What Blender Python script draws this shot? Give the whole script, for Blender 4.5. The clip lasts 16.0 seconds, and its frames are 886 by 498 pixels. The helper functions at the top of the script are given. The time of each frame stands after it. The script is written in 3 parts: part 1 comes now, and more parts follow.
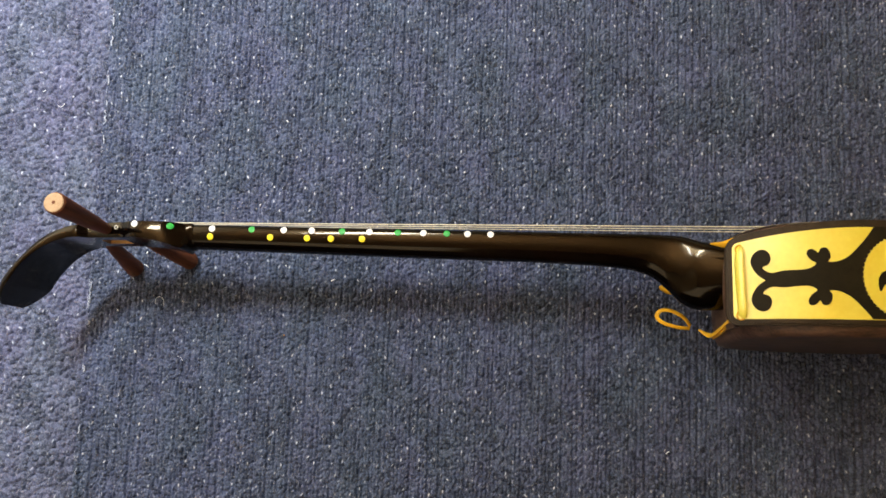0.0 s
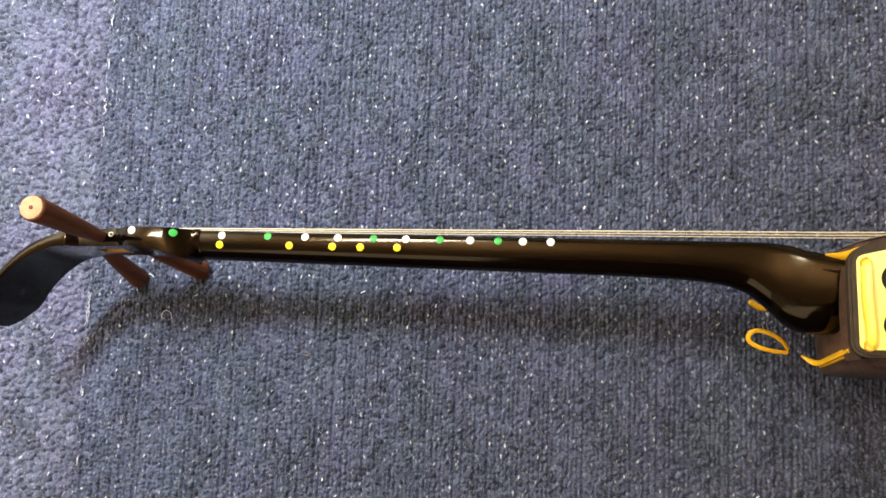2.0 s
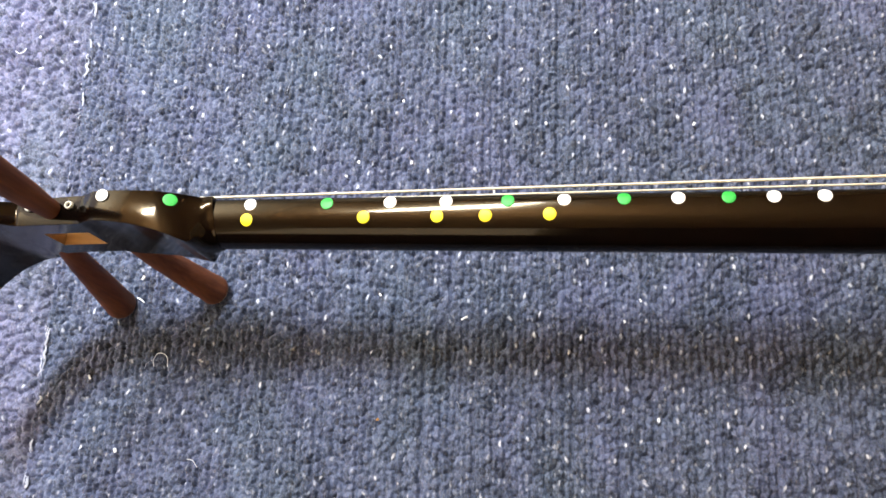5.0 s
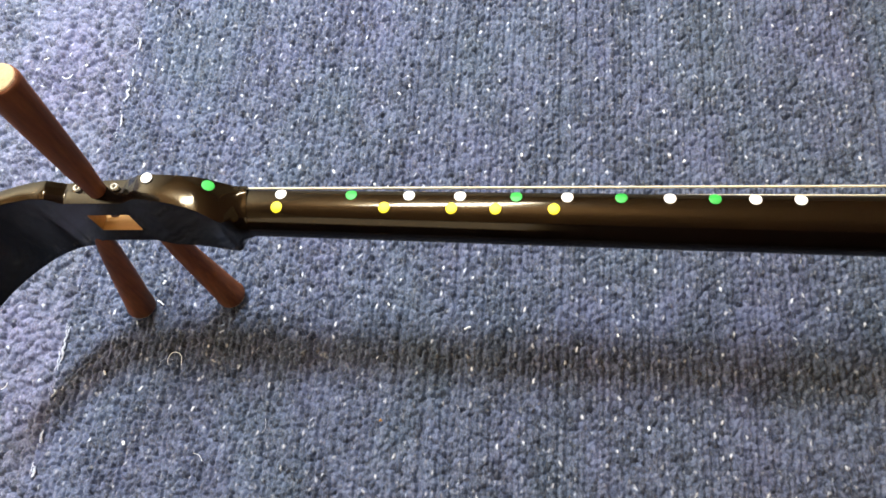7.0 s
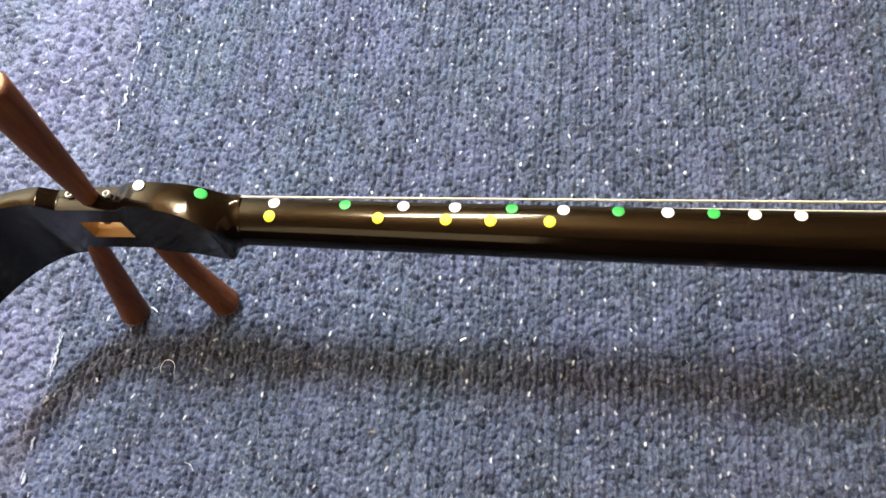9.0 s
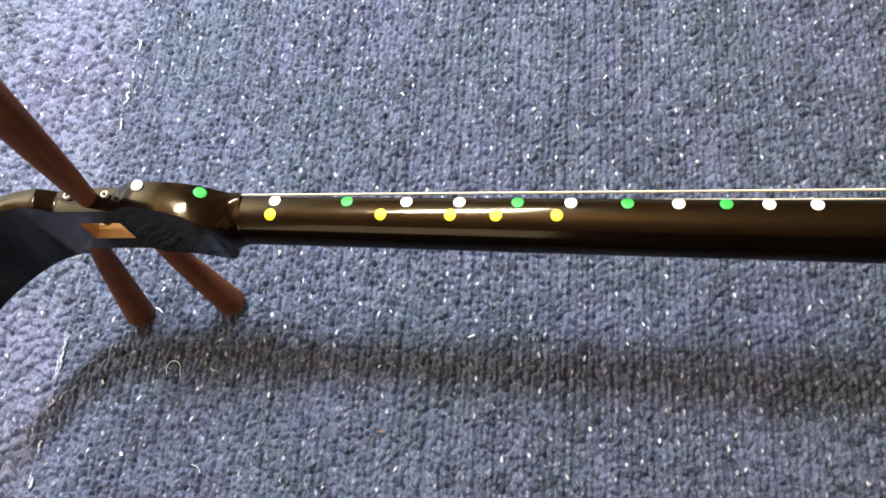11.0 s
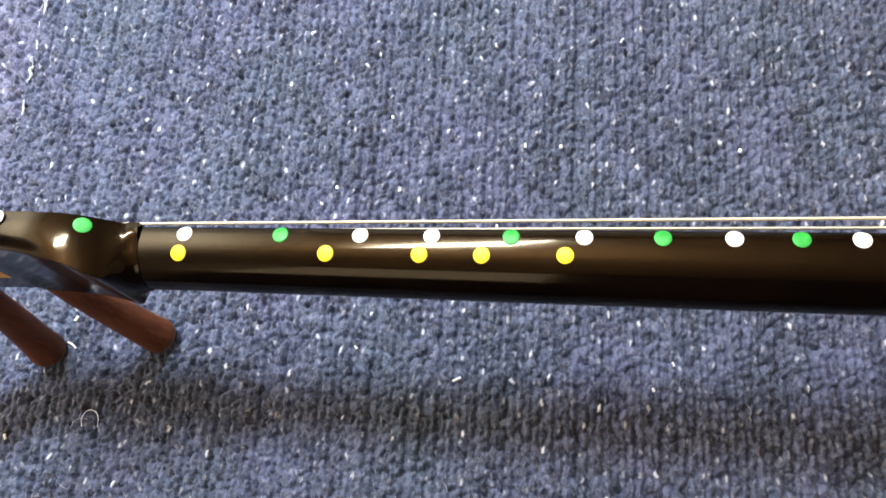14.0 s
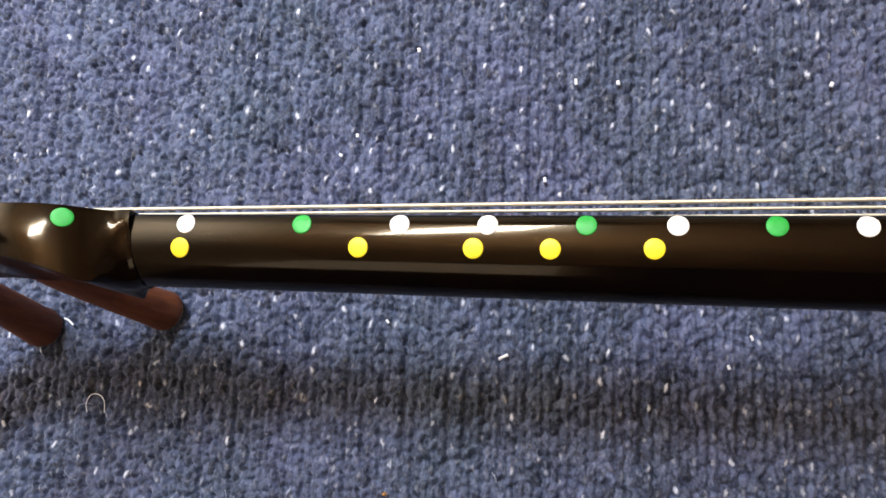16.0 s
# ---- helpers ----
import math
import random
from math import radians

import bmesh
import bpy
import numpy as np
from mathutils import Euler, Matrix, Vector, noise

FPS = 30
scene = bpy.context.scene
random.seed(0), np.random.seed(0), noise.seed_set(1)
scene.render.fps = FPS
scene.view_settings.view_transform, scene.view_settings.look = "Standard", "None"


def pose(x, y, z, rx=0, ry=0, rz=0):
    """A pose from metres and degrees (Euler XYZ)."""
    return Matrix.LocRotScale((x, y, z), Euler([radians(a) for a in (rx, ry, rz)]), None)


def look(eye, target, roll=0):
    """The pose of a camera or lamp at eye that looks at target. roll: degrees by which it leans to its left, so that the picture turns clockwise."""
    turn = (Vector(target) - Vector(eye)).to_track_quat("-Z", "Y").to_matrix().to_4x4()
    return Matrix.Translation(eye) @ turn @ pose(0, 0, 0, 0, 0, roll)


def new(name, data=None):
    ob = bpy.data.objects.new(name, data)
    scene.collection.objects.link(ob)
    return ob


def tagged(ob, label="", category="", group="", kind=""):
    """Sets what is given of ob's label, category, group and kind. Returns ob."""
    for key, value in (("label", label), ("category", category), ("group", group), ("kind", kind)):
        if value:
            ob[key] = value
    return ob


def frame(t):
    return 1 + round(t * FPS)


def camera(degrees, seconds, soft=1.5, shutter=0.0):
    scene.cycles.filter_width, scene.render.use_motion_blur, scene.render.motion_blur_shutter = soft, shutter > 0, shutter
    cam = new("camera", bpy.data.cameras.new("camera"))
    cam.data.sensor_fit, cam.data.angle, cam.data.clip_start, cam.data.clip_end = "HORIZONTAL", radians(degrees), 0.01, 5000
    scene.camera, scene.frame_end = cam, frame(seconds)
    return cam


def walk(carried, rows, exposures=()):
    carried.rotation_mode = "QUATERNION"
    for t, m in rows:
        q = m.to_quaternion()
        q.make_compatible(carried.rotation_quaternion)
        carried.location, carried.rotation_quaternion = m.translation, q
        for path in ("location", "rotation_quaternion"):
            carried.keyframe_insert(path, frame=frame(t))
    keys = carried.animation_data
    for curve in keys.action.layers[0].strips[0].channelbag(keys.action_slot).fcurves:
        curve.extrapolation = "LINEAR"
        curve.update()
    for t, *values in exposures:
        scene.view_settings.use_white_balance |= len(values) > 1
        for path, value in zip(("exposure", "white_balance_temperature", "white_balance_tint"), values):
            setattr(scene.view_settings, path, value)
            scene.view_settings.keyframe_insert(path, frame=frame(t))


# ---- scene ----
cam = camera(58.2, 16.0, 1.6)
PATH = [
    (0, (0.121, -0.096, 0.817), (-0.068, 0.136, -1.161), -37.5),
    (0.5, (0.121, -0.091, 0.812), (-0.049, 0.143, -1.167), -34.7),
    (1, (0.121, -0.092, 0.805), (-0.089, 0.134, -1.171), -41.5),
    (1.5, (0.114, -0.084, 0.773), (-0.111, 0.141, -1.202), -43.7),
    (2, (0.094, -0.068, 0.708), (-0.167, 0.136, -1.264), -50.3),
    (2.5, (0.071, -0.055, 0.646), (-0.208, 0.126, -1.326), -55.6),
    (3, (0.043, -0.045, 0.587), (-0.219, 0.139, -1.387), -53.3),
    (3.5, (0.022, -0.05, 0.539), (-0.293, 0.147, -1.427), -56.5),
    (4, (0.006, -0.053, 0.484), (-0.278, 0.183, -1.481), -49.2),
    (4.5, (-0.006, -0.062, 0.462), (-0.306, 0.205, -1.497), -47.2),
    (4.7, (-0.01, -0.079, 0.457), (-0.316, 0.267, -1.489), -40.8),
    (6.8, (-0.017, -0.171, 0.482), (-0.311, 0.545, -1.361), -20.1),
    (7, (-0.018, -0.169, 0.475), (-0.299, 0.553, -1.369), -18.5),
    (7.5, (-0.017, -0.168, 0.473), (-0.278, 0.559, -1.372), -16.1),
    (8, (-0.016, -0.166, 0.472), (-0.286, 0.564, -1.37), -16.4),
    (10.5, (-0.01, -0.159, 0.466), (-0.337, 0.56, -1.371), -21.7),
    (11, (-0.01, -0.157, 0.462), (-0.341, 0.55, -1.379), -22.3),
    (11.5, (-0.01, -0.156, 0.461), (-0.346, 0.55, -1.38), -22.5),
    (12, (-0.01, -0.155, 0.461), (-0.358, 0.558, -1.375), -23.0),
    (12.5, (-0.011, -0.151, 0.461), (-0.348, 0.557, -1.379), -22.8),
    (13, (-0.007, -0.142, 0.455), (-0.365, 0.551, -1.387), -25.2),
    (13.5, (-0.009, -0.114, 0.418), (-0.345, 0.507, -1.453), -26.4),
    (14, (-0.016, -0.082, 0.38), (-0.344, 0.473, -1.512), -28.5),
    (14.5, (-0.027, -0.059, 0.35), (-0.349, 0.338, -1.584), -36.9),
    (15, (-0.036, -0.047, 0.334), (-0.356, 0.281, -1.613), -43.5),
    (15.5, (-0.035, -0.045, 0.341), (-0.378, 0.245, -1.608), -48.7),
    (16, (-0.04, -0.041, 0.341), (-0.377, 0.253, -1.609), -47.6),
]
EXPOSURES = [(0.0, -0.86, 6600, 12), (1.0, -0.82, 6600, 12), (1.5, -0.80, 6700, 12), (2.0, -0.42, 6900, 13), (3.0, -0.06, 6700, 13), (4.5, -0.05, 6500, 15), (7.0, -0.08, 6600, 11), (13.0, 0.0, 6550, 12), (14.5, -0.38, 6350, 16), (15.2, -0.62, 6450, 17), (16.0, -0.62, 6250, 19)]
walk(cam, [(t, look(eye, target, roll)) for t, eye, target, roll in PATH], EXPOSURES)

# ---- light ----
world = bpy.data.worlds.new("room_air")
scene.world = world
world.use_nodes = True
world.node_tree.nodes["Background"].inputs[0].default_value = (1.0, 0.86, 0.66, 1)
world.node_tree.nodes["Background"].inputs[1].default_value = 0.03

LAMP = Vector((-0.32, 0.645, 1.577))
lamp_data = bpy.data.lights.new("pendant_glow", "AREA")
lamp_data.shape, lamp_data.size, lamp_data.size_y = "RECTANGLE", 0.70, 0.32
lamp_data.energy, lamp_data.color = 182, (0.885, 0.96, 1.0)
lamp_ob = new("pendant_glow", lamp_data)
lamp_ob.matrix_world = pose(*LAMP, 22, 52, 0)
# extra warm lamp added to brighten the ceiling that the lacquer mirrors
wash_data = bpy.data.lights.new("added_ceiling_wash", "AREA")
wash_data.shape, wash_data.size, wash_data.size_y = "RECTANGLE", 0.44, 0.28
wash_data.energy, wash_data.color = 70, (1.0, 0.90, 0.73)
wash_ob = new("added_ceiling_wash", wash_data)
wash_ob.matrix_world = pose(LAMP.x, LAMP.y, LAMP.z + 0.14, 180, 0, 0)

# unseen area lamp added in the west wall to brighten the left side
west_fill_data = bpy.data.lights.new("west_fill_lamp", "AREA")
west_fill_data.shape, west_fill_data.size, west_fill_data.size_y = "RECTANGLE", 1.0, 0.8
west_fill_data.energy, west_fill_data.color = 8, (0.92, 0.91, 1.0)
west_fill_ob = new("west_fill_lamp", west_fill_data)
west_fill_ob.matrix_world = look((-1.045, 0.35, 0.85), (0, 0.35, 0.85))

# area lamp added before the south wall for the pale strip in the lacquer
south_strip_data = bpy.data.lights.new("south_strip_lamp", "AREA")
south_strip_data.shape, south_strip_data.size, south_strip_data.size_y = "RECTANGLE", 0.9, 1.1
south_strip_data.energy, south_strip_data.color = 9, (1.0, 0.92, 0.74)
south_strip_ob = new("south_strip_lamp", south_strip_data)
south_strip_ob.matrix_world = look((-0.58, -1.485, 1.68), (-0.58, 0, 1.68))


# ---- materials ----
def mat(name, base, rough=0.5, metal=0.0, spec=0.5, coat=0.0):
    m = bpy.data.materials.new(name)
    m.use_nodes = True
    b = m.node_tree.nodes["Principled BSDF"]
    b.inputs["Base Color"].default_value = (*base, 1)
    b.inputs["Roughness"].default_value = rough
    b.inputs["Metallic"].default_value = metal
    b.inputs["Specular IOR Level"].default_value = spec
    b.inputs["Coat Weight"].default_value = coat
    return m


def node(m, kind, **sockets):
    n = m.node_tree.nodes.new(kind)
    for key, value in sockets.items():
        n.inputs[key.replace("_", " ")].default_value = value
    return n


def wire(m, a, out, b, inp):
    m.node_tree.links.new(a.outputs[out], b.inputs[inp])


def mottled(name, low, high, scale, rough=0.5, stretch=(1, 1, 1), bump=0.0, bump_scale=None, spec=0.5, coat=0.0, rough_var=0.1):
    """Noise between two colours in object space, with a finer bump and uneven gloss."""
    m = mat(name, low, rough, spec=spec, coat=coat)
    b = m.node_tree.nodes["Principled BSDF"]
    co = node(m, "ShaderNodeTexCoord")
    mp = node(m, "ShaderNodeMapping", Scale=stretch)
    wire(m, co, "Object", mp, "Vector")
    n1 = node(m, "ShaderNodeTexNoise", Scale=scale, Detail=6.0, Roughness=0.6)
    n2 = node(m, "ShaderNodeTexNoise", Scale=scale * 7, Detail=4.0)
    mix = node(m, "ShaderNodeMix", Factor=0.35)
    wire(m, mp, "Vector", n1, "Vector")
    wire(m, mp, "Vector", n2, "Vector")
    wire(m, n1, "Fac", mix, "A")
    wire(m, n2, "Fac", mix, "B")
    ramp = node(m, "ShaderNodeValToRGB")
    ramp.color_ramp.elements[0].position, ramp.color_ramp.elements[1].position = 0.36, 0.66
    ramp.color_ramp.elements[0].color, ramp.color_ramp.elements[1].color = (*low, 1), (*high, 1)
    wire(m, mix, "Result", ramp, "Fac")
    wire(m, ramp, "Color", b, "Base Color")
    rr = node(m, "ShaderNodeMapRange", To_Min=max(0.02, rough - rough_var), To_Max=min(1, rough + rough_var))
    wire(m, n2, "Fac", rr, "Value")
    wire(m, rr, "Result", b, "Roughness")
    if bump:
        n3 = node(m, "ShaderNodeTexNoise", Scale=bump_scale or scale * 10, Detail=3.0)
        wire(m, mp, "Vector", n3, "Vector")
        bp = node(m, "ShaderNodeBump", Strength=bump, Distance=0.001)
        wire(m, n3, "Fac", bp, "Height")
        wire(m, bp, "Normal", b, "Normal")
    return m


def pile_material(name, dark, light, fleck, seed):
    """Loop pile: patches and single loops drift between two blues, with pale yarn flecks drawn out along y."""
    m = mat(name, dark, 0.5, spec=0.3)
    b = m.node_tree.nodes["Principled BSDF"]
    b.inputs["Sheen Weight"].default_value = 0.06
    b.inputs["Sheen Roughness"].default_value = 0.45
    b.inputs["Sheen Tint"].default_value = (0.72, 0.78, 1.0, 1)
    co = node(m, "ShaderNodeTexCoord")
    mp = node(m, "ShaderNodeMapping", Location=(seed, seed * 0.7, 0), Scale=(1.0, 0.62, 0.0))
    wire(m, co, "Object", mp, "Vector")

    def texture(scale, detail, rough=0.6):
        n = node(m, "ShaderNodeTexNoise", Scale=scale, Detail=detail, Roughness=rough)
        wire(m, mp, "Vector", n, "Vector")
        return n

    def math_node(op, a, a_out, c=None, c_out=None, value=None):
        n = node(m, "ShaderNodeMath")
        n.operation = op
        wire(m, a, a_out, n, 0)
        if c is not None:
            wire(m, c, c_out, n, 1)
        else:
            n.inputs[1].default_value = value
        return n

    big, fine = texture(30, 5.0), texture(800, 3.0)
    tone = node(m, "ShaderNodeAttribute")
    tone.attribute_name = "yarn_tone"
    soft_big = math_node("MULTIPLY", big, "Fac", value=0.4)
    soft_tone = math_node("MULTIPLY", tone, "Fac", value=0.065)
    soft_fine = math_node("MULTIPLY", fine, "Fac", value=0.9)
    add = math_node("ADD", soft_big, "Value", soft_tone, "Value")
    add = math_node("ADD", add, "Value", soft_fine, "Value")
    ramp = node(m, "ShaderNodeMapRange", From_Min=0.48, From_Max=0.82)
    wire(m, add, "Value", ramp, "Value")
    mix = node(m, "ShaderNodeMix")
    mix.data_type = "RGBA"
    wire(m, ramp, "Result", mix, "Factor")
    mix.inputs["A"].default_value, mix.inputs["B"].default_value = (*dark, 1), (*light, 1)
    # a slow drift of hue between blue and grey violet
    hue = texture(14, 3.0)
    hr = node(m, "ShaderNodeMapRange", From_Min=0.36, From_Max=0.64)
    wire(m, hue, "Fac", hr, "Value")
    drift = node(m, "ShaderNodeMix")
    drift.data_type = "RGBA"
    wire(m, hr, "Result", drift, "Factor")
    drift.inputs["A"].default_value, drift.inputs["B"].default_value = (0.94, 1.02, 0.94, 1), (1.03, 0.985, 1.03, 1)
    tint = node(m, "ShaderNodeMix", Factor=1.0)
    tint.data_type, tint.blend_type = "RGBA", "MULTIPLY"
    wire(m, mix, "Result", tint, "A")
    wire(m, drift, "Result", tint, "B")
    # pale yarn flecks ride on single loops; finer specks lie between them
    wob = node(m, "ShaderNodeVectorMath")
    wob.operation = "ADD"
    shake = node(m, "ShaderNodeVectorMath")
    shake.operation = "SCALE"
    shake.inputs["Scale"].default_value = 0.0022
    wire(m, fine, "Color", shake, 0)
    wire(m, mp, "Vector", wob, 0)
    wire(m, shake, "Vector", wob, 1)
    loop_fleck = node(m, "ShaderNodeAttribute")
    loop_fleck.attribute_name = "fleck"
    specks = node(m, "ShaderNodeTexVoronoi", Scale=330.0)
    wire(m, wob, "Vector", specks, "Vector")
    tight = node(m, "ShaderNodeMapRange", From_Min=0.1, From_Max=0.34, To_Min=0.5, To_Max=0.0)
    wire(m, specks, "Distance", tight, "Value")
    choose = node(m, "ShaderNodeSeparateColor")
    wire(m, specks, "Color", choose, "Color")
    rare = math_node("POWER", choose, "Red", value=4.5)
    small = math_node("MULTIPLY", tight, "Result", rare, "Value")
    amount = math_node("MAXIMUM", loop_fleck, "Fac", small, "Value")
    mix2 = node(m, "ShaderNodeMix")
    mix2.data_type = "RGBA"
    wire(m, amount, "Value", mix2, "Factor")
    wire(m, tint, "Result", mix2, "A")
    mix2.inputs["B"].default_value = (*fleck, 1)
    wire(m, mix2, "Result", b, "Base Color")
    hair, yarn = texture(2600, 3.0), texture(620, 2.0)
    bp0 = node(m, "ShaderNodeBump", Strength=0.4, Distance=0.0012)
    wire(m, yarn, "Fac", bp0, "Height")
    bp = node(m, "ShaderNodeBump", Strength=0.6, Distance=0.0005)
    wire(m, bp0, "Normal", bp, "Normal")
    wire(m, hair, "Fac", bp, "Height")
    wire(m, bp, "Normal", b, "Normal")
    return m


PILE = pile_material("navy_loop_pile", (0.017, 0.022, 0.039), (0.1025, 0.126, 0.211), (0.66, 0.7, 0.78), 0.0)
PILE_B = pile_material("navy_loop_pile_strip", (0.032, 0.038, 0.064), (0.156, 0.171, 0.278), (0.6, 0.65, 0.74), 3.7)
BACKING = mottled("carpet_backing", (0.012, 0.014, 0.024), (0.026, 0.03, 0.05), 200, 0.9, spec=0.1)
LACQUER = mottled("black_lacquer", (0.0007, 0.0005, 0.0005), (0.0022, 0.0012, 0.0008), 9, 0.13, spec=0.5, rough_var=0.06, bump=0.006, bump_scale=45)
lacquer_shader = LACQUER.node_tree.nodes["Principled BSDF"]
lacquer_shader.inputs["Coat Weight"].default_value = 0.12
lacquer_shader.inputs["Coat Roughness"].default_value = 0.03
lacquer_shader.inputs["IOR"].default_value = 1.29
lacquer_shader.inputs["Specular Tint"].default_value = (1.0, 0.76, 0.45, 1)
PEG_WOOD = mottled("reddish_brown_wood", (0.072, 0.022, 0.008), (0.185, 0.063, 0.025), 70, 0.6, stretch=(1, 1, 0.1), bump=0.35, bump_scale=420, spec=0.22)
END_WOOD = mottled("pale_end_grain", (0.34, 0.22, 0.125), (0.5, 0.35, 0.21), 160, 0.75, spec=0.15)
RAW_WOOD = mottled("bare_tan_wood", (0.3, 0.14, 0.035), (0.5, 0.27, 0.08), 60, 0.6, stretch=(0.3, 1, 1))
SKIN = mottled("brown_skin_side", (0.022, 0.011, 0.006), (0.15, 0.082, 0.05), 110, 0.45, stretch=(0.35, 1, 1), bump=0.7, bump_scale=220)
DRUM_SKIN = mottled("pale_drum_skin", (0.35, 0.28, 0.2), (0.5, 0.42, 0.3), 40, 0.5)
TRIM = mottled("dark_brown_binding", (0.022, 0.014, 0.007), (0.048, 0.032, 0.016), 90, 0.6, spec=0.25, bump=0.3, bump_scale=900)
YELLOW = mottled("yellow_leather", (0.88, 0.72, 0.03), (0.95, 0.82, 0.08), 40, 0.42, bump=0.45, bump_scale=60, spec=1.0, coat=1.0)
YELLOW.node_tree.nodes["Principled BSDF"].inputs["Coat Roughness"].default_value = 0.36
APPLIQUE = mottled("dark_applique", (0.010, 0.0075, 0.003), (0.021, 0.016, 0.007), 60, 0.65, spec=0.15, bump=0.2, bump_scale=900)
CORD = mottled("golden_yellow_cord", (0.76, 0.38, 0.004), (0.92, 0.54, 0.012), 120, 0.45, bump=0.2, bump_scale=900)
STRING = mat("pale_string", (0.68, 0.62, 0.47), 0.35, spec=0.5)
BONE = mat("ivory_nut", (0.7, 0.66, 0.55), 0.3)
DOT_WHITE = mottled("white_sticker", (0.78, 0.77, 0.72), (0.86, 0.85, 0.8), 300, 0.5)
DOT_GREEN = mottled("green_sticker", (0.006, 0.29, 0.028), (0.011, 0.37, 0.045), 300, 0.5)
DOT_YELLOW = mottled("yellow_sticker", (0.72, 0.55, 0.003), (0.82, 0.66, 0.007), 300, 0.5)
LINT = mat("white_lint", (0.75, 0.78, 0.82), 0.6)
FIBRE = mat("pale_seam_fibre", (0.39, 0.42, 0.5), 0.8, spec=0.2)
PLASTER = mottled("cream_plaster", (0.62, 0.55, 0.42), (0.7, 0.63, 0.5), 3, 0.9, bump=0.2, bump_scale=120)
DARK_PANEL = mottled("dark_unseen_panel", (0.012, 0.008, 0.006), (0.024, 0.017, 0.012), 4, 0.7, stretch=(6, 6, 0.4))
CEIL_WOOD = mottled("warm_ceiling_boards", (0.62, 0.42, 0.22), (0.72, 0.51, 0.29), 5, 0.7, stretch=(0.3, 5, 1))
METAL = mat("white_fixture", (0.75, 0.75, 0.73), 0.4)


# ---- mesh helpers ----
def mesh_from(name, verts, faces, materials, smooth=True, indices=None, sharp=None):
    me = bpy.data.meshes.new(name)
    me.from_pydata([tuple(v) for v in verts], [], faces)
    for m in materials if isinstance(materials, (list, tuple)) else [materials]:
        me.materials.append(m)
    if indices:
        me.polygons.foreach_set("material_index", indices)
    bm = bmesh.new()
    bm.from_mesh(me)
    bmesh.ops.recalc_face_normals(bm, faces=bm.faces)
    bm.to_mesh(me)
    bm.free()
    me.polygons.foreach_set("use_smooth", [smooth] * len(me.polygons))
    if smooth and sharp:
        me.set_sharp_from_angle(angle=radians(sharp))
    me.update()
    return me


def part(name, me, parent, label=""):
    ob = new(name, me)
    ob.parent = parent
    return tagged(ob, label)


def box_mesh(name, x0, y0, z0, x1, y1, z1, material, bevel=0.0):
    bm = bmesh.new()
    bmesh.ops.create_cube(bm, size=1, matrix=Matrix.LocRotScale(((x0 + x1) / 2, (y0 + y1) / 2, (z0 + z1) / 2), None, (x1 - x0, y1 - y0, z1 - z0)))
    if bevel:
        bmesh.ops.bevel(bm, geom=bm.edges[:], offset=bevel, segments=2, affect="EDGES")
    me = bpy.data.meshes.new(name)
    bm.to_mesh(me)
    bm.free()
    me.materials.append(material)
    return me


def loft(name, rings, material, caps=True, sharp=50):
    """Closed rings of equal count, joined in order."""
    n = len(rings[0])
    verts = [p for ring in rings for p in ring]
    faces = []
    for i in range(len(rings) - 1):
        for j in range(n):
            a, b = i * n + j, i * n + (j + 1) % n
            faces.append((a, b, b + n, a + n))
    if caps:
        faces += [tuple(range(n)), tuple(range((len(rings) - 1) * n, len(rings) * n))]
    return mesh_from(name, verts, faces, material, sharp=sharp)


def tube(name, points, radii, material, sides=10, flat=1.0, sharp=60):
    """A round or flattened cord along points; radii: one or one a point."""
    pts = [Vector(p) for p in points]
    radii = radii if isinstance(radii, (list, tuple)) else [radii] * len(pts)
    rings, ref = [], None
    for i, p in enumerate(pts):
        d = (pts[min(i + 1, len(pts) - 1)] - pts[max(i - 1, 0)]).normalized()
        if ref is None:
            ref = d.orthogonal().normalized()
        u = (ref - d * ref.dot(d)).normalized()
        ref, v = u, d.cross(u)
        rings.append([p + (u * math.cos(a) + v * flat * math.sin(a)) * radii[i] for a in (2 * math.pi * k / sides for k in range(sides))])
    return loft(name, rings, material, sharp=sharp)


def spline(points, steps=8):
    """A smooth run through points (Catmull-Rom)."""
    p = [Vector(q) for q in points]
    p = [p[0] * 2 - p[1]] + p + [p[-1] * 2 - p[-2]]
    out = []
    for i in range(1, len(p) - 2):
        for k in range(steps):
            t = k / steps
            out.append(0.5 * (2 * p[i] + (p[i + 1] - p[i - 1]) * t + (2 * p[i - 1] - 5 * p[i] + 4 * p[i + 1] - p[i + 2]) * t * t
                              + (3 * p[i] - p[i - 1] - 3 * p[i + 1] + p[i + 2]) * t ** 3))
    return out + [p[-2]]


def along(table, x):
    """Value of a table of (x, value) on a smooth curve through its rows."""
    if x <= table[0][0]:
        return table[0][1]
    if x >= table[-1][0]:
        return table[-1][1]
    i = max(k for k in range(len(table) - 1) if table[k][0] <= x)

    def slope(k):
        a, b = table[max(k - 1, 0)], table[min(k + 1, len(table) - 1)]
        return (b[1] - a[1]) / (b[0] - a[0])

    (x0, v0), (x1, v1) = table[i], table[i + 1]
    h, t = x1 - x0, (x - x0) / (x1 - x0)
    return (2 * t ** 3 - 3 * t * t + 1) * v0 + (t ** 3 - 2 * t * t + t) * h * slope(i) + (3 * t * t - 2 * t ** 3) * v1 + (t ** 3 - t * t) * h * slope(i + 1)


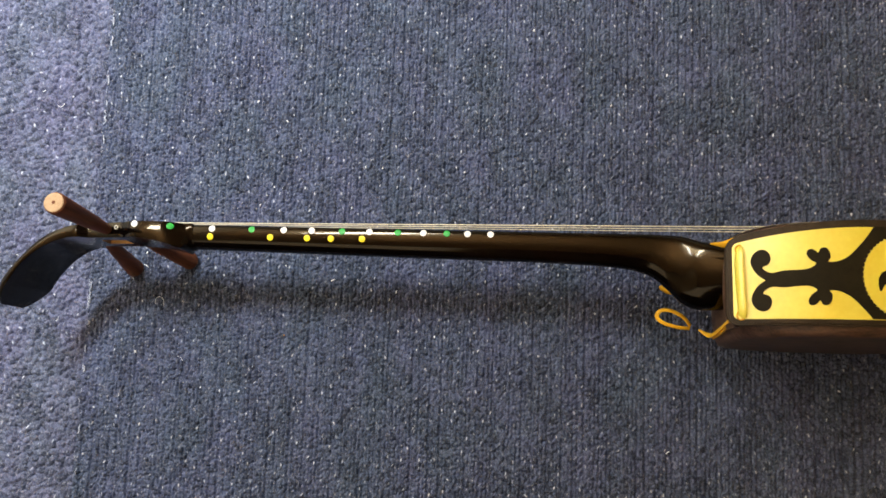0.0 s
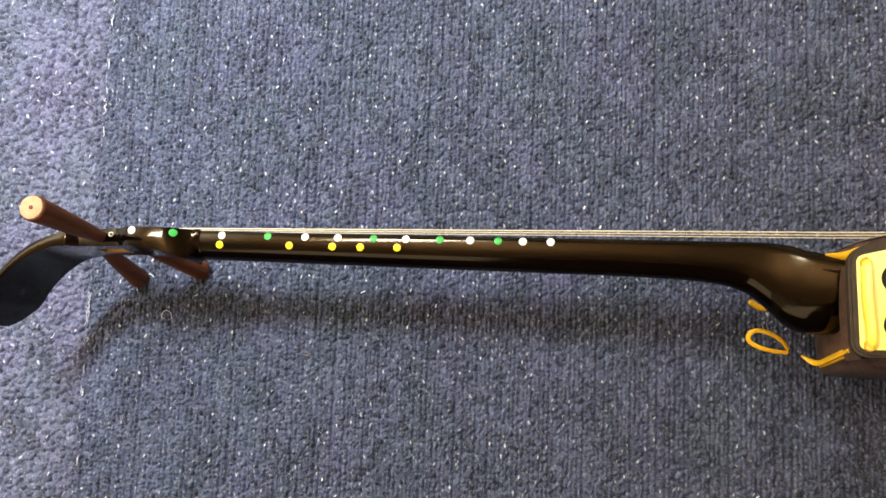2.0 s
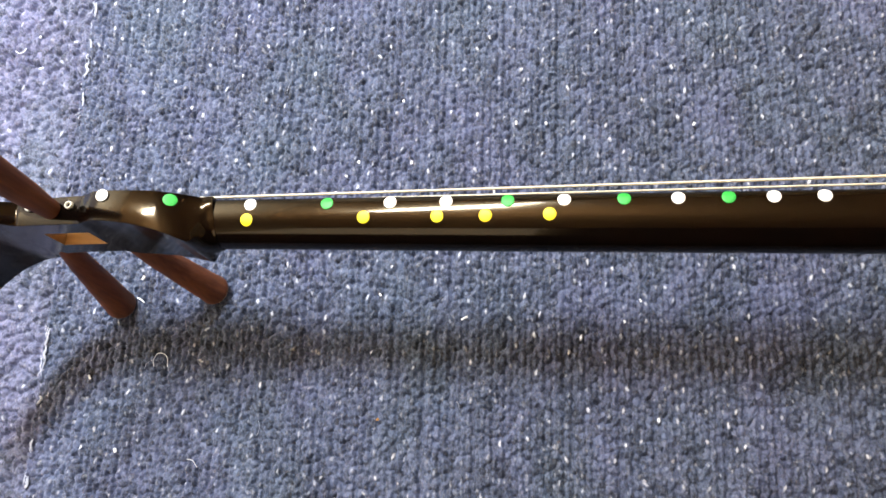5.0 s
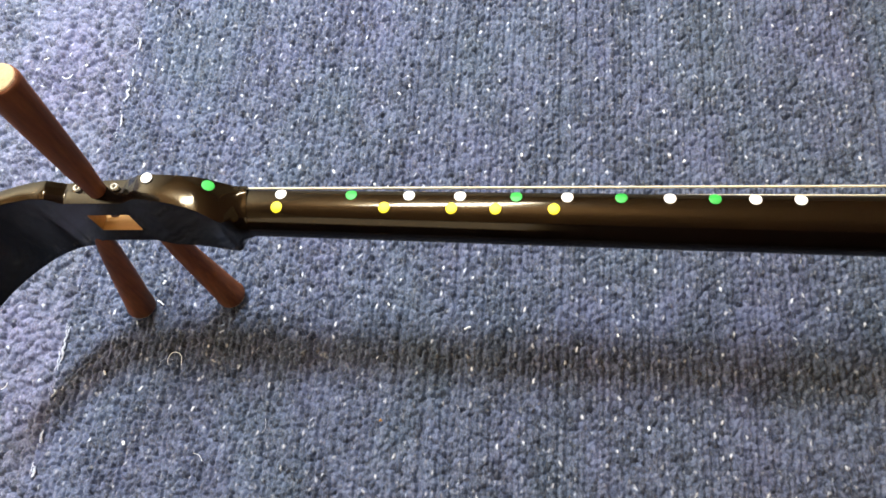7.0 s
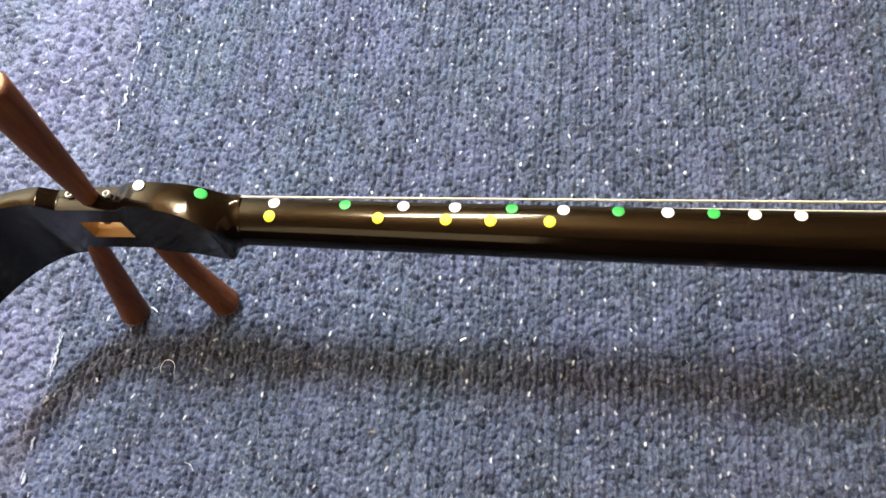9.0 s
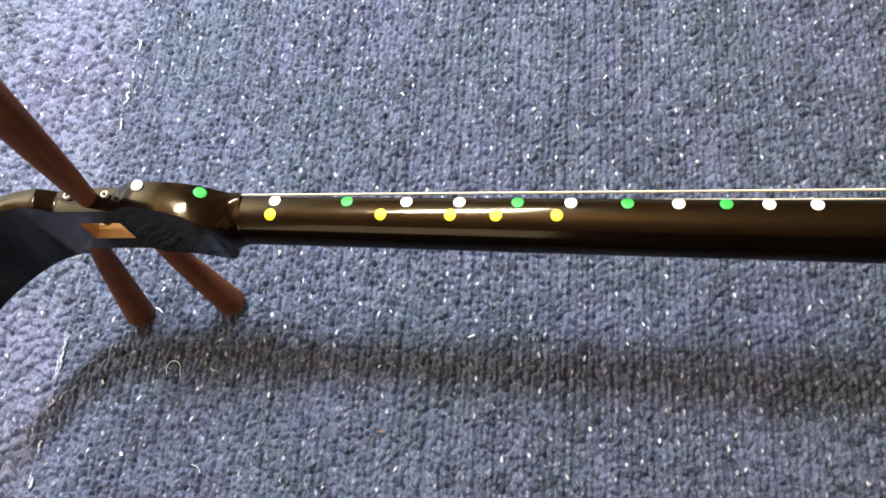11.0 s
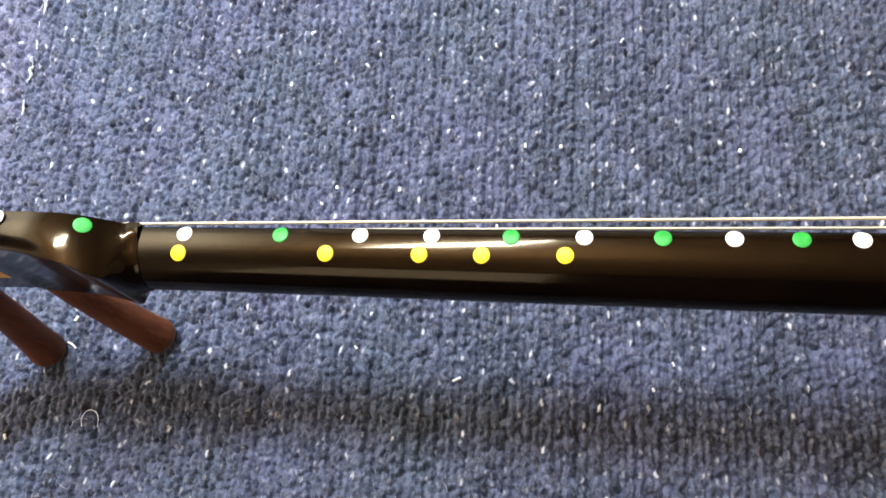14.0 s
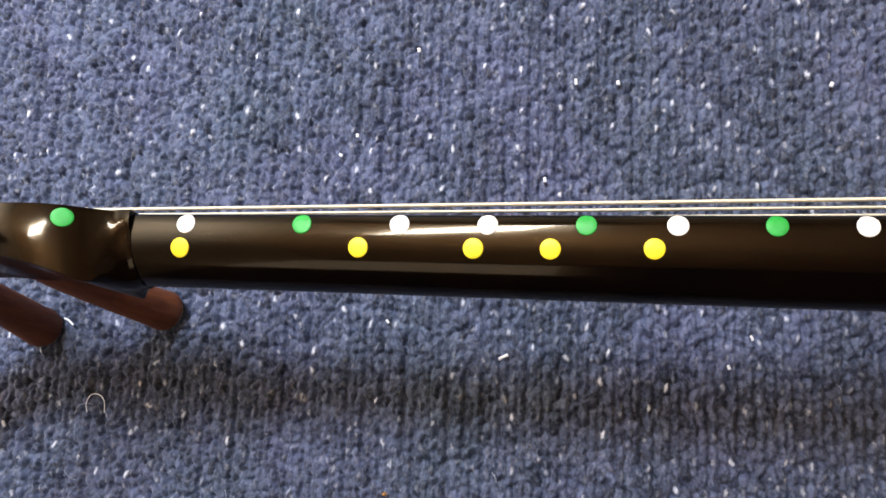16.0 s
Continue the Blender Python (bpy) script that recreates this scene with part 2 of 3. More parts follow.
# ---- room ----
RX0, RX1, RY0, RY1, RZ = -1.05, 2.4, -1.5, 2.6, 2.4
tagged(new("floor", box_mesh("floor", RX0, RY0, -0.08, RX1, RY1, -0.0076, BACKING)), "dark woven backing under the blue carpet", "floor", kind="structure")
tagged(new("ceiling", box_mesh("ceiling", RX0 - 0.1, RY0 - 0.1, RZ, RX1 + 0.1, RY1 + 0.1, RZ + 0.1, CEIL_WOOD)), "warm wooden board ceiling", "ceiling", kind="structure")
tagged(new("wall_north", box_mesh("wall_north", RX0 - 0.1, RY1, -0.08, RX1 + 0.1, RY1 + 0.1, RZ, PLASTER)), "plain cream plaster wall", "wall", kind="structure")
tagged(new("trim_south", box_mesh("trim_south", RX0, RY0, RZ - 0.12, RX1, RY0 + 0.03, RZ, DARK_PANEL)), "dark wooden rail under the ceiling", "trim", kind="structure")


def wall_with_opening(name, x0, x1, y0, y1, oy0, oy1, oz0, oz1):
    """One wall mesh of four blocks round an opening."""
    bm = bmesh.new()
    for ya, yb, za, zb in ((y0, oy0, -0.08, RZ), (oy1, y1, -0.08, RZ), (oy0, oy1, -0.08, oz0), (oy0, oy1, oz1, RZ)):
        bmesh.ops.create_cube(bm, size=1, matrix=Matrix.LocRotScale(((x0 + x1) / 2, (ya + yb) / 2, (za + zb) / 2), None, (x1 - x0, yb - ya, zb - za)))
    me = bpy.data.meshes.new(name)
    bm.to_mesh(me)
    bm.free()
    me.materials.append(PLASTER)
    return me


# unseen wall; its opening is made up to hold the fill lamp
tagged(new("wall_west", wall_with_opening("wall_west", RX0 - 0.1, RX0, RY0, RY1, -0.15, 0.85, 0.45, 1.25)), "unseen cream plaster wall with an opening for the fill lamp", "wall", kind="structure")
tagged(new("wall_east", box_mesh("wall_east", RX1, RY0, -0.08, RX1 + 0.1, RY1, RZ, PLASTER)), "plain cream plaster wall", "wall", kind="structure")
tagged(new("wall_south", box_mesh("wall_south", RX0 - 0.1, RY0 - 0.1, 1.1, -0.1, RY0, RZ, PLASTER)), "plain cream plaster wall over an unseen dark panel", "wall", kind="structure")
# unseen dark panel added so that the lower neck mirrors black
tagged(new("south_reflection_panel", box_mesh("south_reflection_panel", RX0 - 0.1, RY0 - 0.1, -0.08, -0.1, RY0, 1.1, DARK_PANEL)), "unseen dark wall panel", "wall", kind="structure")
tagged(new("wall_south_dark", box_mesh("wall_south_dark", -0.1, RY0 - 0.1, -0.08, RX1 + 0.1, RY0, RZ, DARK_PANEL)), "unseen dark wall panel", "wall", kind="structure")
pendant = tagged(new("pendant_light"), "white rectangular pendant light hanging on a thin cord", "pendant light")
pendant.location = (LAMP.x, LAMP.y, LAMP.z)
part("housing", box_mesh("housing", -0.37, -0.175, 0.006, 0.37, 0.175, 0.034, METAL, 0.006), pendant).rotation_euler = (math.radians(22), math.radians(52), 0)
part("cord", tube("cord", [(0, 0, 0.03), (0, 0, RZ - LAMP.z)], 0.003, METAL, 8), pendant)

# ---- sanshin ----
AXIS_Y, AXIS_Z, ROLL = -0.008, 0.105, -4.0
sanshin = tagged(new("sanshin"), "black lacquered three-string sanshin lying on its side", "string instrument")
sanshin.matrix_world = pose(0, AXIS_Y, AXIS_Z, ROLL, 0, 0)

# neck: front face at +y, rounded back at -y, sides at +z and -z (local to the axis)
FRONT = [(-0.19, 0.0112), (0.1, 0.0112), (0.22, 0.0112), (0.245, 0.0110), (0.262, 0.0095), (0.275, 0.0055), (0.300, -0.0005)]
BACK = [(-0.19, -0.0105), (-0.16, -0.0108), (0.0, -0.0132), (0.1, -0.0145), (0.16, -0.0155), (0.212, -0.0185), (0.236, -0.0245), (0.25, -0.035), (0.262, -0.047), (0.275, -0.053), (0.300, -0.0525)]
HALF = [(-0.19, 0.0118), (-0.05, 0.0121), (0.1, 0.0124), (0.2, 0.0129), (0.236, 0.0134), (0.25, 0.0144), (0.262, 0.0168), (0.278, 0.0222), (0.300, 0.0282)]


def neck_ring(x):
    f, k, h = along(FRONT, x), along(BACK, x), along(HALF, x)
    ring = []
    # front face with rounded arrises, convex sides, round back
    shape = [(1.0, 0.0), (1.0, 0.45), (0.993, 0.72), (0.965, 0.88), (0.91, 0.965), (0.82, 0.992), (0.70, 1.0), (0.57, 0.992), (0.42, 0.935), (0.28, 0.805), (0.16, 0.625), (0.07, 0.43), (0.015, 0.22), (0.0, 0.0)]
    for s, w in shape:
        ring.append((x, k + (f - k) * s, h * w))
    for s, w in shape[-2:0:-1]:
        ring.append((x, k + (f - k) * s, -h * w))
    return ring


xs = [-0.19 + 0.004 * i for i in range(105)]
xs += [xs[-1] + (0.299 - xs[-1]) * i / 34 for i in range(1, 35)]
neck = part("neck", loft("neck", [neck_ring(x) for x in xs], LACQUER, sharp=70), sanshin, "glossy black lacquered neck with a rounded back")

# head: a curved blade seen from its edge; each row: front point, back point, half width
HEAD = [  # front x, front y, back x, back y, half width
    (-0.1782, 0.0115, -0.1760, -0.0111, 0.0123),
    (-0.1796, 0.0115, -0.1773, -0.0115, 0.0124),
    (-0.1816, 0.0113, -0.1788, -0.0119, 0.0127),
    (-0.1840, 0.0109, -0.1808, -0.0123, 0.0132),
    (-0.1868, 0.0110, -0.1834, -0.0124, 0.0144),
    (-0.1900, 0.0110, -0.1864, -0.0124, 0.0161),
    (-0.1935, 0.0110, -0.1893, -0.0119, 0.0181),
    (-0.1985, 0.0110, -0.1940, -0.0104, 0.0206),
    (-0.2045, 0.0108, -0.2005, -0.0086, 0.0229),
    (-0.2115, 0.0104, -0.2115, -0.0064, 0.0246),
    (-0.2190, 0.0102, -0.2190, -0.0055, 0.0255),
    (-0.2265, 0.0100, -0.2265, -0.0049, 0.0260),
    (-0.2312, 0.0098, -0.2312, -0.0048, 0.0258),
    (-0.2335, 0.0097, -0.2335, -0.0048, 0.0249),
    (-0.2390, 0.0095, -0.2390, -0.0049, 0.0217),
    (-0.2415, 0.0094, -0.2415, -0.0049, 0.0212),
    (-0.2470, 0.0092, -0.2470, -0.0050, 0.0212),
    (-0.2640, 0.0080, -0.2635, -0.0054, 0.0212),
    (-0.2715, 0.0068, -0.2705, -0.0057, 0.0214),
    (-0.2738, 0.0064, -0.2726, -0.0058, 0.0219),
    (-0.2800, 0.0053, -0.2785, -0.0061, 0.0262),
    (-0.2825, 0.0048, -0.2806, -0.0063, 0.0271),
    (-0.2920, 0.0020, -0.2895, -0.0075, 0.0282),
    (-0.3060, -0.0050, -0.3020, -0.0125, 0.0300),
    (-0.3180, -0.0160, -0.3145, -0.0215, 0.0320),
    (-0.3290, -0.0300, -0.3262, -0.0340, 0.0335),
    (-0.3390, -0.0450, -0.3350, -0.0490, 0.0340),
    (-0.3440, -0.0530, -0.3405, -0.0562, 0.0310),
    (-0.3485, -0.0605, -0.3455, -0.0632, 0.0250),
    (-0.3520, -0.0665, -0.3495, -0.0688, 0.0160),
]
SLOT_X, SLOT_Z = (-0.2668, -0.2425), (-0.0085, 0.0085)


ROUND_BACK = [(0, 0), (0.22, 0.015), (0.43, 0.07), (0.62, 0.16), (0.79, 0.28), (0.915, 0.42), (0.983, 0.57), (1.0, 0.68)]


def build_head():
    rows = []
    for a in range(len(HEAD[0])):
        rows.append([v.x for v in spline([(r[a], 0, 0) for r in HEAD], 5)])
    n = len(rows[0])
    cols = [-1, -0.97, -0.88, -0.75, -0.58] + [None, None] + [0.58, 0.75, 0.88, 0.97, 1]
    verts, faces, ids = [], [], []
    m = len(cols)
    for side in (0, 1):
        for i in range(n):
            fx, fy, bx, by, w = (r[i] for r in rows)
            w = max(w, 0.004)
            for j, c in enumerate(cols):
                z = SLOT_Z[0] if j == 5 else SLOT_Z[1] if j == 6 else c * w
                if j in (5, 6) and w < 0.02:
                    z = (-0.25 if j == 5 else 0.25) * w
                x, y = (fx, fy) if side == 0 else (bx, by)
                if side == 1:
                    # the back takes the neck's round section towards the neck
                    near = min(1, max(0, (bx + 0.1870) / 0.0100))
                    rise = along(ROUND_BACK, min(1, abs(z) / w)) * near * near * (3 - 2 * near)
                    x, y = bx + (fx - bx) * rise, by + (fy - by) * rise
                verts.append((x, y, z))
    at = lambda s, i, j: s * n * m + i * m + j
    hole = lambda i, j: j == 5 and SLOT_X[0] < (rows[0][i] + rows[0][i + 1]) / 2 < SLOT_X[1]
    for i in range(n - 1):
        for j in range(m - 1):
            if not hole(i, j):
                for s in (0, 1):
                    faces.append((at(s, i, j), at(s, i, j + 1), at(s, i + 1, j + 1), at(s, i + 1, j)))
                    ids.append(0)
                continue
            for jj in (5, 6):
                faces.append((at(0, i, jj), at(0, i + 1, jj), at(1, i + 1, jj), at(1, i, jj)))
                ids.append(1)
            if not hole(i - 1, j):
                faces.append((at(0, i, 5), at(0, i, 6), at(1, i, 6), at(1, i, 5)))
                ids.append(1)
            if not hole(i + 1, j):
                faces.append((at(0, i + 1, 5), at(0, i + 1, 6), at(1, i + 1, 6), at(1, i + 1, 5)))
                ids.append(1)
    # crowned edges between the two sheets
    steps = 5
    for jj, sign in ((0, -1), (m - 1, 1)):
        first = len(verts)
        for i in range(n):
            f, k = Vector(verts[at(0, i, jj)]), Vector(verts[at(1, i, jj)])
            for q in range(1, steps):
                u = 2 * q / steps - 1
                verts.append(f.lerp(k, q / steps) + Vector((0, 0, sign * 0.0009 * (1 - u * u))))
        rim = lambda i, q: at(0, i, jj) if q == 0 else at(1, i, jj) if q == steps else first + i * (steps - 1) + q - 1
        for i in range(n - 1):
            for q in range(steps):
                faces.append((rim(i, q), rim(i + 1, q), rim(i + 1, q + 1), rim(i, q + 1)))
                ids.append(0)
        for i in (0, n - 1):
            faces.append(tuple(rim(i, q) for q in range(steps + 1)))
            ids.append(0)
    for i in (0, n - 1):
        for j in range(m - 1):
            faces.append((at(0, i, j), at(0, i, j + 1), at(1, i, j + 1), at(1, i, j)))
            ids.append(0)
    return mesh_from("head", verts, faces, [LACQUER, RAW_WOOD], indices=ids, sharp=35)


headstock = part("headstock", build_head(), sanshin, "curved black lacquered headstock with an open peg slot")
edge = headstock.modifiers.new("soft_edges", "BEVEL")
edge.harden_normals = True
edge.width, edge.segments, edge.limit_method, edge.angle_limit = 0.0012, 3, "ANGLE", radians(40)


def peg(base, tip, label):
    base, tip = Vector(base), Vector(tip)
    d = (tip - base).normalized()
    length = (tip - base).length
    prof = [(-0.012, 0.0036), (0.0, 0.0044), (0.016, 0.0052), (0.03, 0.0064), (0.06, 0.0078), (0.085, 0.0088), (length - 0.0030, 0.0093), (length - 0.0010, 0.0091), (length, 0.0084)]
    ob = part("tuning_peg", tube("tuning_peg", [base + d * a for a, _ in prof], [r for _, r in prof], PEG_WOOD, 16, sharp=60), sanshin, label)
    part("end_cap", tube("end_cap", [tip - d * 0.0005, tip + d * 0.0006, tip + d * 0.0009], [0.0083, 0.0082, 0.0076], END_WOOD, 16), ob, "pale end-grain disc")
    part("end_pin", tube("end_pin", [tip + d * 0.0008, tip + d * 0.0013], [0.0016, 0.0013], PEG_WOOD, 10), ob)
    return ob


peg((-0.2550, 0.002, 0.012), (-0.2525, 0.0050, 0.1115), "reddish brown wooden tuning peg with a pale end")
peg((-0.2400, 0.002, -0.012), (-0.2255, -0.0050, -0.1030), "reddish brown wooden tuning peg touching the carpet")
peg((-0.2740, 0.000, -0.012), (-0.2865, -0.0145, -0.1035), "dark reddish brown wooden tuning peg touching the carpet")

# two small pale rings beside the upper peg
for x, y in ((-0.2655, 0.0030), (-0.2450, 0.0040)):
    coil = [(x + 0.0016 * math.cos(a), y + 0.0016 * math.sin(a), 0.0224 + 0.0004 * a / math.pi) for a in (math.pi * k / 6 for k in range(26))]
    part("pale_ring", tube("pale_ring", coil, 0.00045, BONE, 6), sanshin, "small pale ring beside the upper peg")

# nut and strings
part("nut", box_mesh("nut", -0.1965, 0.0098, -0.0115, -0.1935, 0.0126, 0.0115, BONE, 0.0006), sanshin, "small ivory nut")
for z0, z1, r in ((0.0064, 0.0108, 0.00066), (0.0, 0.0, 0.00056), (-0.0064, -0.0108, 0.00048)):
    path = [(-0.262 + (z0 - 0.006) * 1.6, 0.002, z0 * 0.4), (-0.206, 0.0103, z0 * 0.9), (-0.195, 0.0130, z0), (0.30, 0.0190, z1 * 0.96), (0.44, 0.0220, z1), (0.486, 0.012, z1 * 0.5)]
    part("string", tube("string", path, r, STRING, 6), sanshin)


# position stickers on the upper side
def side_point(x, y):
    ring = neck_ring(x)[:14]
    for (xa, ya, za), (xb, yb, zb) in zip(ring, ring[1:]):
        if yb <= y <= ya and ya > yb:
            t = (y - ya) / (yb - ya)
            n = Vector((0, za - zb, yb - ya)).normalized()
            n = n if n.z > 0 else -n
            return Vector((x, y, za + (zb - za) * t)), n
    return Vector((x, y, ring[0][2])), Vector((0, 1, 0))


def head_point(x, y):
    for a, b in zip(HEAD, HEAD[1:]):
        if b[0] <= x <= a[0]:
            t = (x - a[0]) / (b[0] - a[0])
            return Vector((x, y, a[4] + (b[4] - a[4]) * t + 0.0013)), Vector((0, 0, 1))
    return Vector((x, y, 0.025)), Vector((0, 0, 1))


def sticker(x, y, material, label, surface, r=0.003):
    verts, faces = [], []
    for lift, k in ((0.0, 1.0), (0.00022, 0.99), (0.0003, 0.9), (0.0003, 0.45)):
        for a in range(20):
            ang = 2 * math.pi * a / 20
            p, n = surface(x + r * k * math.cos(ang), y + r * k * math.sin(ang))
            verts.append(p + n * (lift + 0.00005))
    p, n = surface(x, y)
    verts.append(p + n * 0.00036)
    for i in range(3):
        faces += [(i * 20 + a, i * 20 + (a + 1) % 20, i * 20 + 20 + (a + 1) % 20, i * 20 + 20 + a) for a in range(20)]
    faces += [(60 + a, 60 + (a + 1) % 20, 80) for a in range(20)]
    part("position_sticker", mesh_from("position_sticker", verts, faces, material), sanshin, label)


for x, m, word in ((-0.1594, DOT_WHITE, "white"), (-0.122, DOT_GREEN, "green"), (-0.092, DOT_WHITE, "white"), (-0.066, DOT_WHITE, "white"), (-0.038, DOT_GREEN, "green"),
                   (-0.013, DOT_WHITE, "white"), (0.013, DOT_GREEN, "green"), (0.036, DOT_WHITE, "white"), (0.057, DOT_GREEN, "green"), (0.0755, DOT_WHITE, "white"), (0.096, DOT_WHITE, "white")):
    sticker(x, 0.0072, m, "round %s paper sticker" % word, side_point)
for x, y in ((-0.1607, -0.0002), (-0.1042, 0.0003), (-0.070, 0.0003), (-0.048, 0.0003), (-0.0194, 0.0006)):
    sticker(x, y, DOT_YELLOW, "round yellow paper sticker", side_point)
sticker(-0.2262, 0.0070, DOT_WHITE, "round white paper sticker", head_point)
sticker(-0.1955, 0.0068, DOT_GREEN, "round green paper sticker", head_point)

# body: a rounded square drum standing on its edge
BX, BZ, BH, BHX = 0.3915, -0.009, 0.0955, 0.0945


def drum_ring(y, k, n=3.0):
    ring = []
    for a in range(72):
        c, s = math.cos(2 * math.pi * a / 72), math.sin(2 * math.pi * a / 72)
        q = (abs(c) ** n + abs(s) ** n) ** (-1 / n)
        ring.append((BX + BHX * k * q * c, y, BZ + BH * k * q * s))
    return ring


YB, YF = -0.080, 0.009
body = part("body", loft("body", [drum_ring(y, k) for y, k in ((YB, 0.90), (YB + 0.0015, 0.945), (YB + 0.006, 0.972), (YB + 0.018, 0.99), (-0.033, 1.0), (YF - 0.018, 0.99), (YF - 0.006, 0.972), (YF - 0.0015, 0.945), (YF, 0.90))], SKIN, sharp=60), sanshin, "dark brown skin-covered drum body")
part("front_skin", loft("front_skin", [drum_ring(YF + 0.0002, 0.93), drum_ring(YF + 0.0008, 0.92)], DRUM_SKIN), body, "pale taut drum skin")

# cover over the upper side of the body
ZT = BZ + BH + 0.002
CX0, CX1, CY0, CY1 = 0.2795, 0.497, -0.0720, 0.009
U = 0.00043


def outline(x0, y0, x1, y1, r, bow=0.0):
    pts = []
    for cx, cy, a0 in ((x1 - r, y1 - r, 0), (x0 + r, y1 - r, 90), (x0 + r, y0 + r, 180), (x1 - r, y0 + r, 270)):
        for k in range(7):
            a = radians(a0 + 15 * k)
            x, y = cx + r * math.cos(a), cy + r * math.sin(a)
            if y > (y0 + y1) / 2:
                y -= bow * ((x - (x0 + x1) / 2) / ((x1 - x0) / 2)) ** 2
            pts.append((x, y))
        if a0 == 0:
            for k in range(1, 16):
                x = x1 - r + (x0 - x1 + 2 * r) * k / 16
                pts.append((x, y1 - bow * ((x - (x0 + x1) / 2) / ((x1 - x0) / 2)) ** 2))
    return pts


def bent(p):
    """Bends the flat cover over the rounded upper side of the body."""
    d = 2.1 * (p[0] - 0.389) ** 2
    return Vector((p[0] + math.copysign(0.22 * d, 0.389 - p[0]), p[1], p[2] - d))


def slab(name, pts, z0, z1, material, soft=0.0006):
    """A flat piece with a softened upper rim."""
    bm = bmesh.new()
    cx, cy = sum(p[0] for p in pts) / len(pts), sum(p[1] for p in pts) / len(pts)
    f = bm.faces.new([bm.verts.new((x, y, z0)) for x, y in pts])
    top = bmesh.ops.extrude_face_region(bm, geom=[f])
    bmesh.ops.translate(bm, verts=[v for v in top["geom"] if isinstance(v, bmesh.types.BMVert)], vec=(0, 0, z1 - z0))
    bmesh.ops.recalc_face_normals(bm, faces=bm.faces)
    if soft:
        rim = [e for e in bm.edges if all(v.co.z > z1 - 1e-6 for v in e.verts)]
        bmesh.ops.bevel(bm, geom=rim, offset=soft, segments=2, affect="EDGES")
    bmesh.ops.triangulate(bm, faces=[f for f in bm.faces if len(f.verts) > 4])
    for k in range(1, 44):
        bmesh.ops.bisect_plane(bm, geom=bm.verts[:] + bm.edges[:] + bm.faces[:], plane_co=(CX0 + 0.00513 * k, 0, 0), plane_no=(1, 0, 0))
    bmesh.ops.triangulate(bm, faces=[f for f in bm.faces if len(f.verts) > 4])
    for v in bm.verts:
        v.co = bent(v.co)
    me = bpy.data.meshes.new(name)
    bm.to_mesh(me)
    bm.free()
    me.materials.append(material)
    return me


cover = part("body_cover", slab("body_cover", outline(CX0, CY0, CX1, CY1, 0.010, 0.012), ZT - 0.004, ZT + 0.002, TRIM, 0.0015), sanshin, "yellow leather body cover with dark brown binding")
part("panel", slab("panel", outline(CX0 + 0.0045, CY0 + 0.0045, CX1 - 0.0045, CY1 - 0.0060, 0.004, 0.011), ZT + 0.001, ZT + 0.0026, YELLOW, 0.0004), cover, "bright yellow leather panel")


def ornament(points, name="ornament", material=APPLIQUE, z=0.0026, high=0.0006):
    """Points in plan units from the panel's corner, x along the body, y towards the back."""
    pts = [(CX0 + 0.0045 + (u - 1278) * U * 0.945, -0.0068 - (v - 425) * U) for u, v in points]
    return part(name, slab(name, pts, ZT + z, ZT + z + high, material, 0.0), cover, "dark scrolled leather ornament" if material is APPLIQUE else "")


SCROLL = [(1337, 497), (1324, 488), (1314, 474), (1311, 461), (1316, 449), (1326, 442), (1337, 442), (1345, 449), (1347, 460), (1342, 469), (1332, 473), (1337, 480), (1350, 484),
          (1370, 480), (1400, 479), (1417, 476), (1428, 468), (1419, 462), (1412, 453), (1413, 445), (1420, 442), (1427, 445), (1432, 449), (1437, 441), (1446, 440), (1452, 448),
          (1453, 458), (1449, 465), (1466, 464), (1485, 455), (1500, 441), (1514, 426), (1525, 412), (1532, 402)]
upper = [(p.x, p.y) for p in spline([(u, v, 0) for u, v in SCROLL], 3)]
MIDX = 1579
left_half = upper + [(MIDX, 402)]
right_half = [(2 * MIDX - u, v) for u, v in left_half][::-1][1:]


def mid(u):
    """The ornament's own middle line, which drops a little towards the medallion."""
    return 497 - 6.5 * min(1, max(0, (min(u, 2 * MIDX - u) - 1340) / 105))


mirrored = [(u, 2 * mid(u) - v) for u, v in right_half][::-1] + [(u, 2 * mid(u) - v) for u, v in left_half][::-1][:-1]
ornament(left_half + right_half[:-1] + [p for p in mirrored if p[1] <= 566])
ornament([(MIDX + 70 * math.cos(a), 491 + 72 * math.sin(a)) for a in (2 * math.pi * k / 48 for k in range(48))], "medallion", YELLOW, 0.0030, 0.0010)
ornament([(1535, 516), (1533, 505), (1534, 494), (1540, 484), (1550, 479), (1568, 480), (1600, 482), (1612, 494), (1604, 500), (1568, 498), (1552, 500), (1543, 506), (1538, 516)], "crest", APPLIQUE, 0.0039, 0.0005)


def plan(u, v, z):
    return bent((CX0 + 0.0045 + (u - 1278) * U * 0.945, -0.0068 - (v - 425) * U, ZT + z))


for v in (439, 560):
    ring = [Vector(plan(1291, v, 0.003)) + Vector((math.cos(a), math.sin(a), 0)) * 0.0033 for a in (2 * math.pi * k / 20 for k in range(21))]
    part("eyelet", tube("eyelet", ring, 0.0006, CORD, 6), cover, "small golden eyelet ring")
part("lace", tube("lace", spline([plan(1290, 438, 0.002), plan(1289, 446, 0.0046), plan(1288, 480, 0.0054), plan(1290, 520, 0.0052), plan(1292, 550, 0.0046), plan(1292, 560, 0.002)], 5), 0.0042, YELLOW, 10, 0.45), cover, "flat yellow lace")
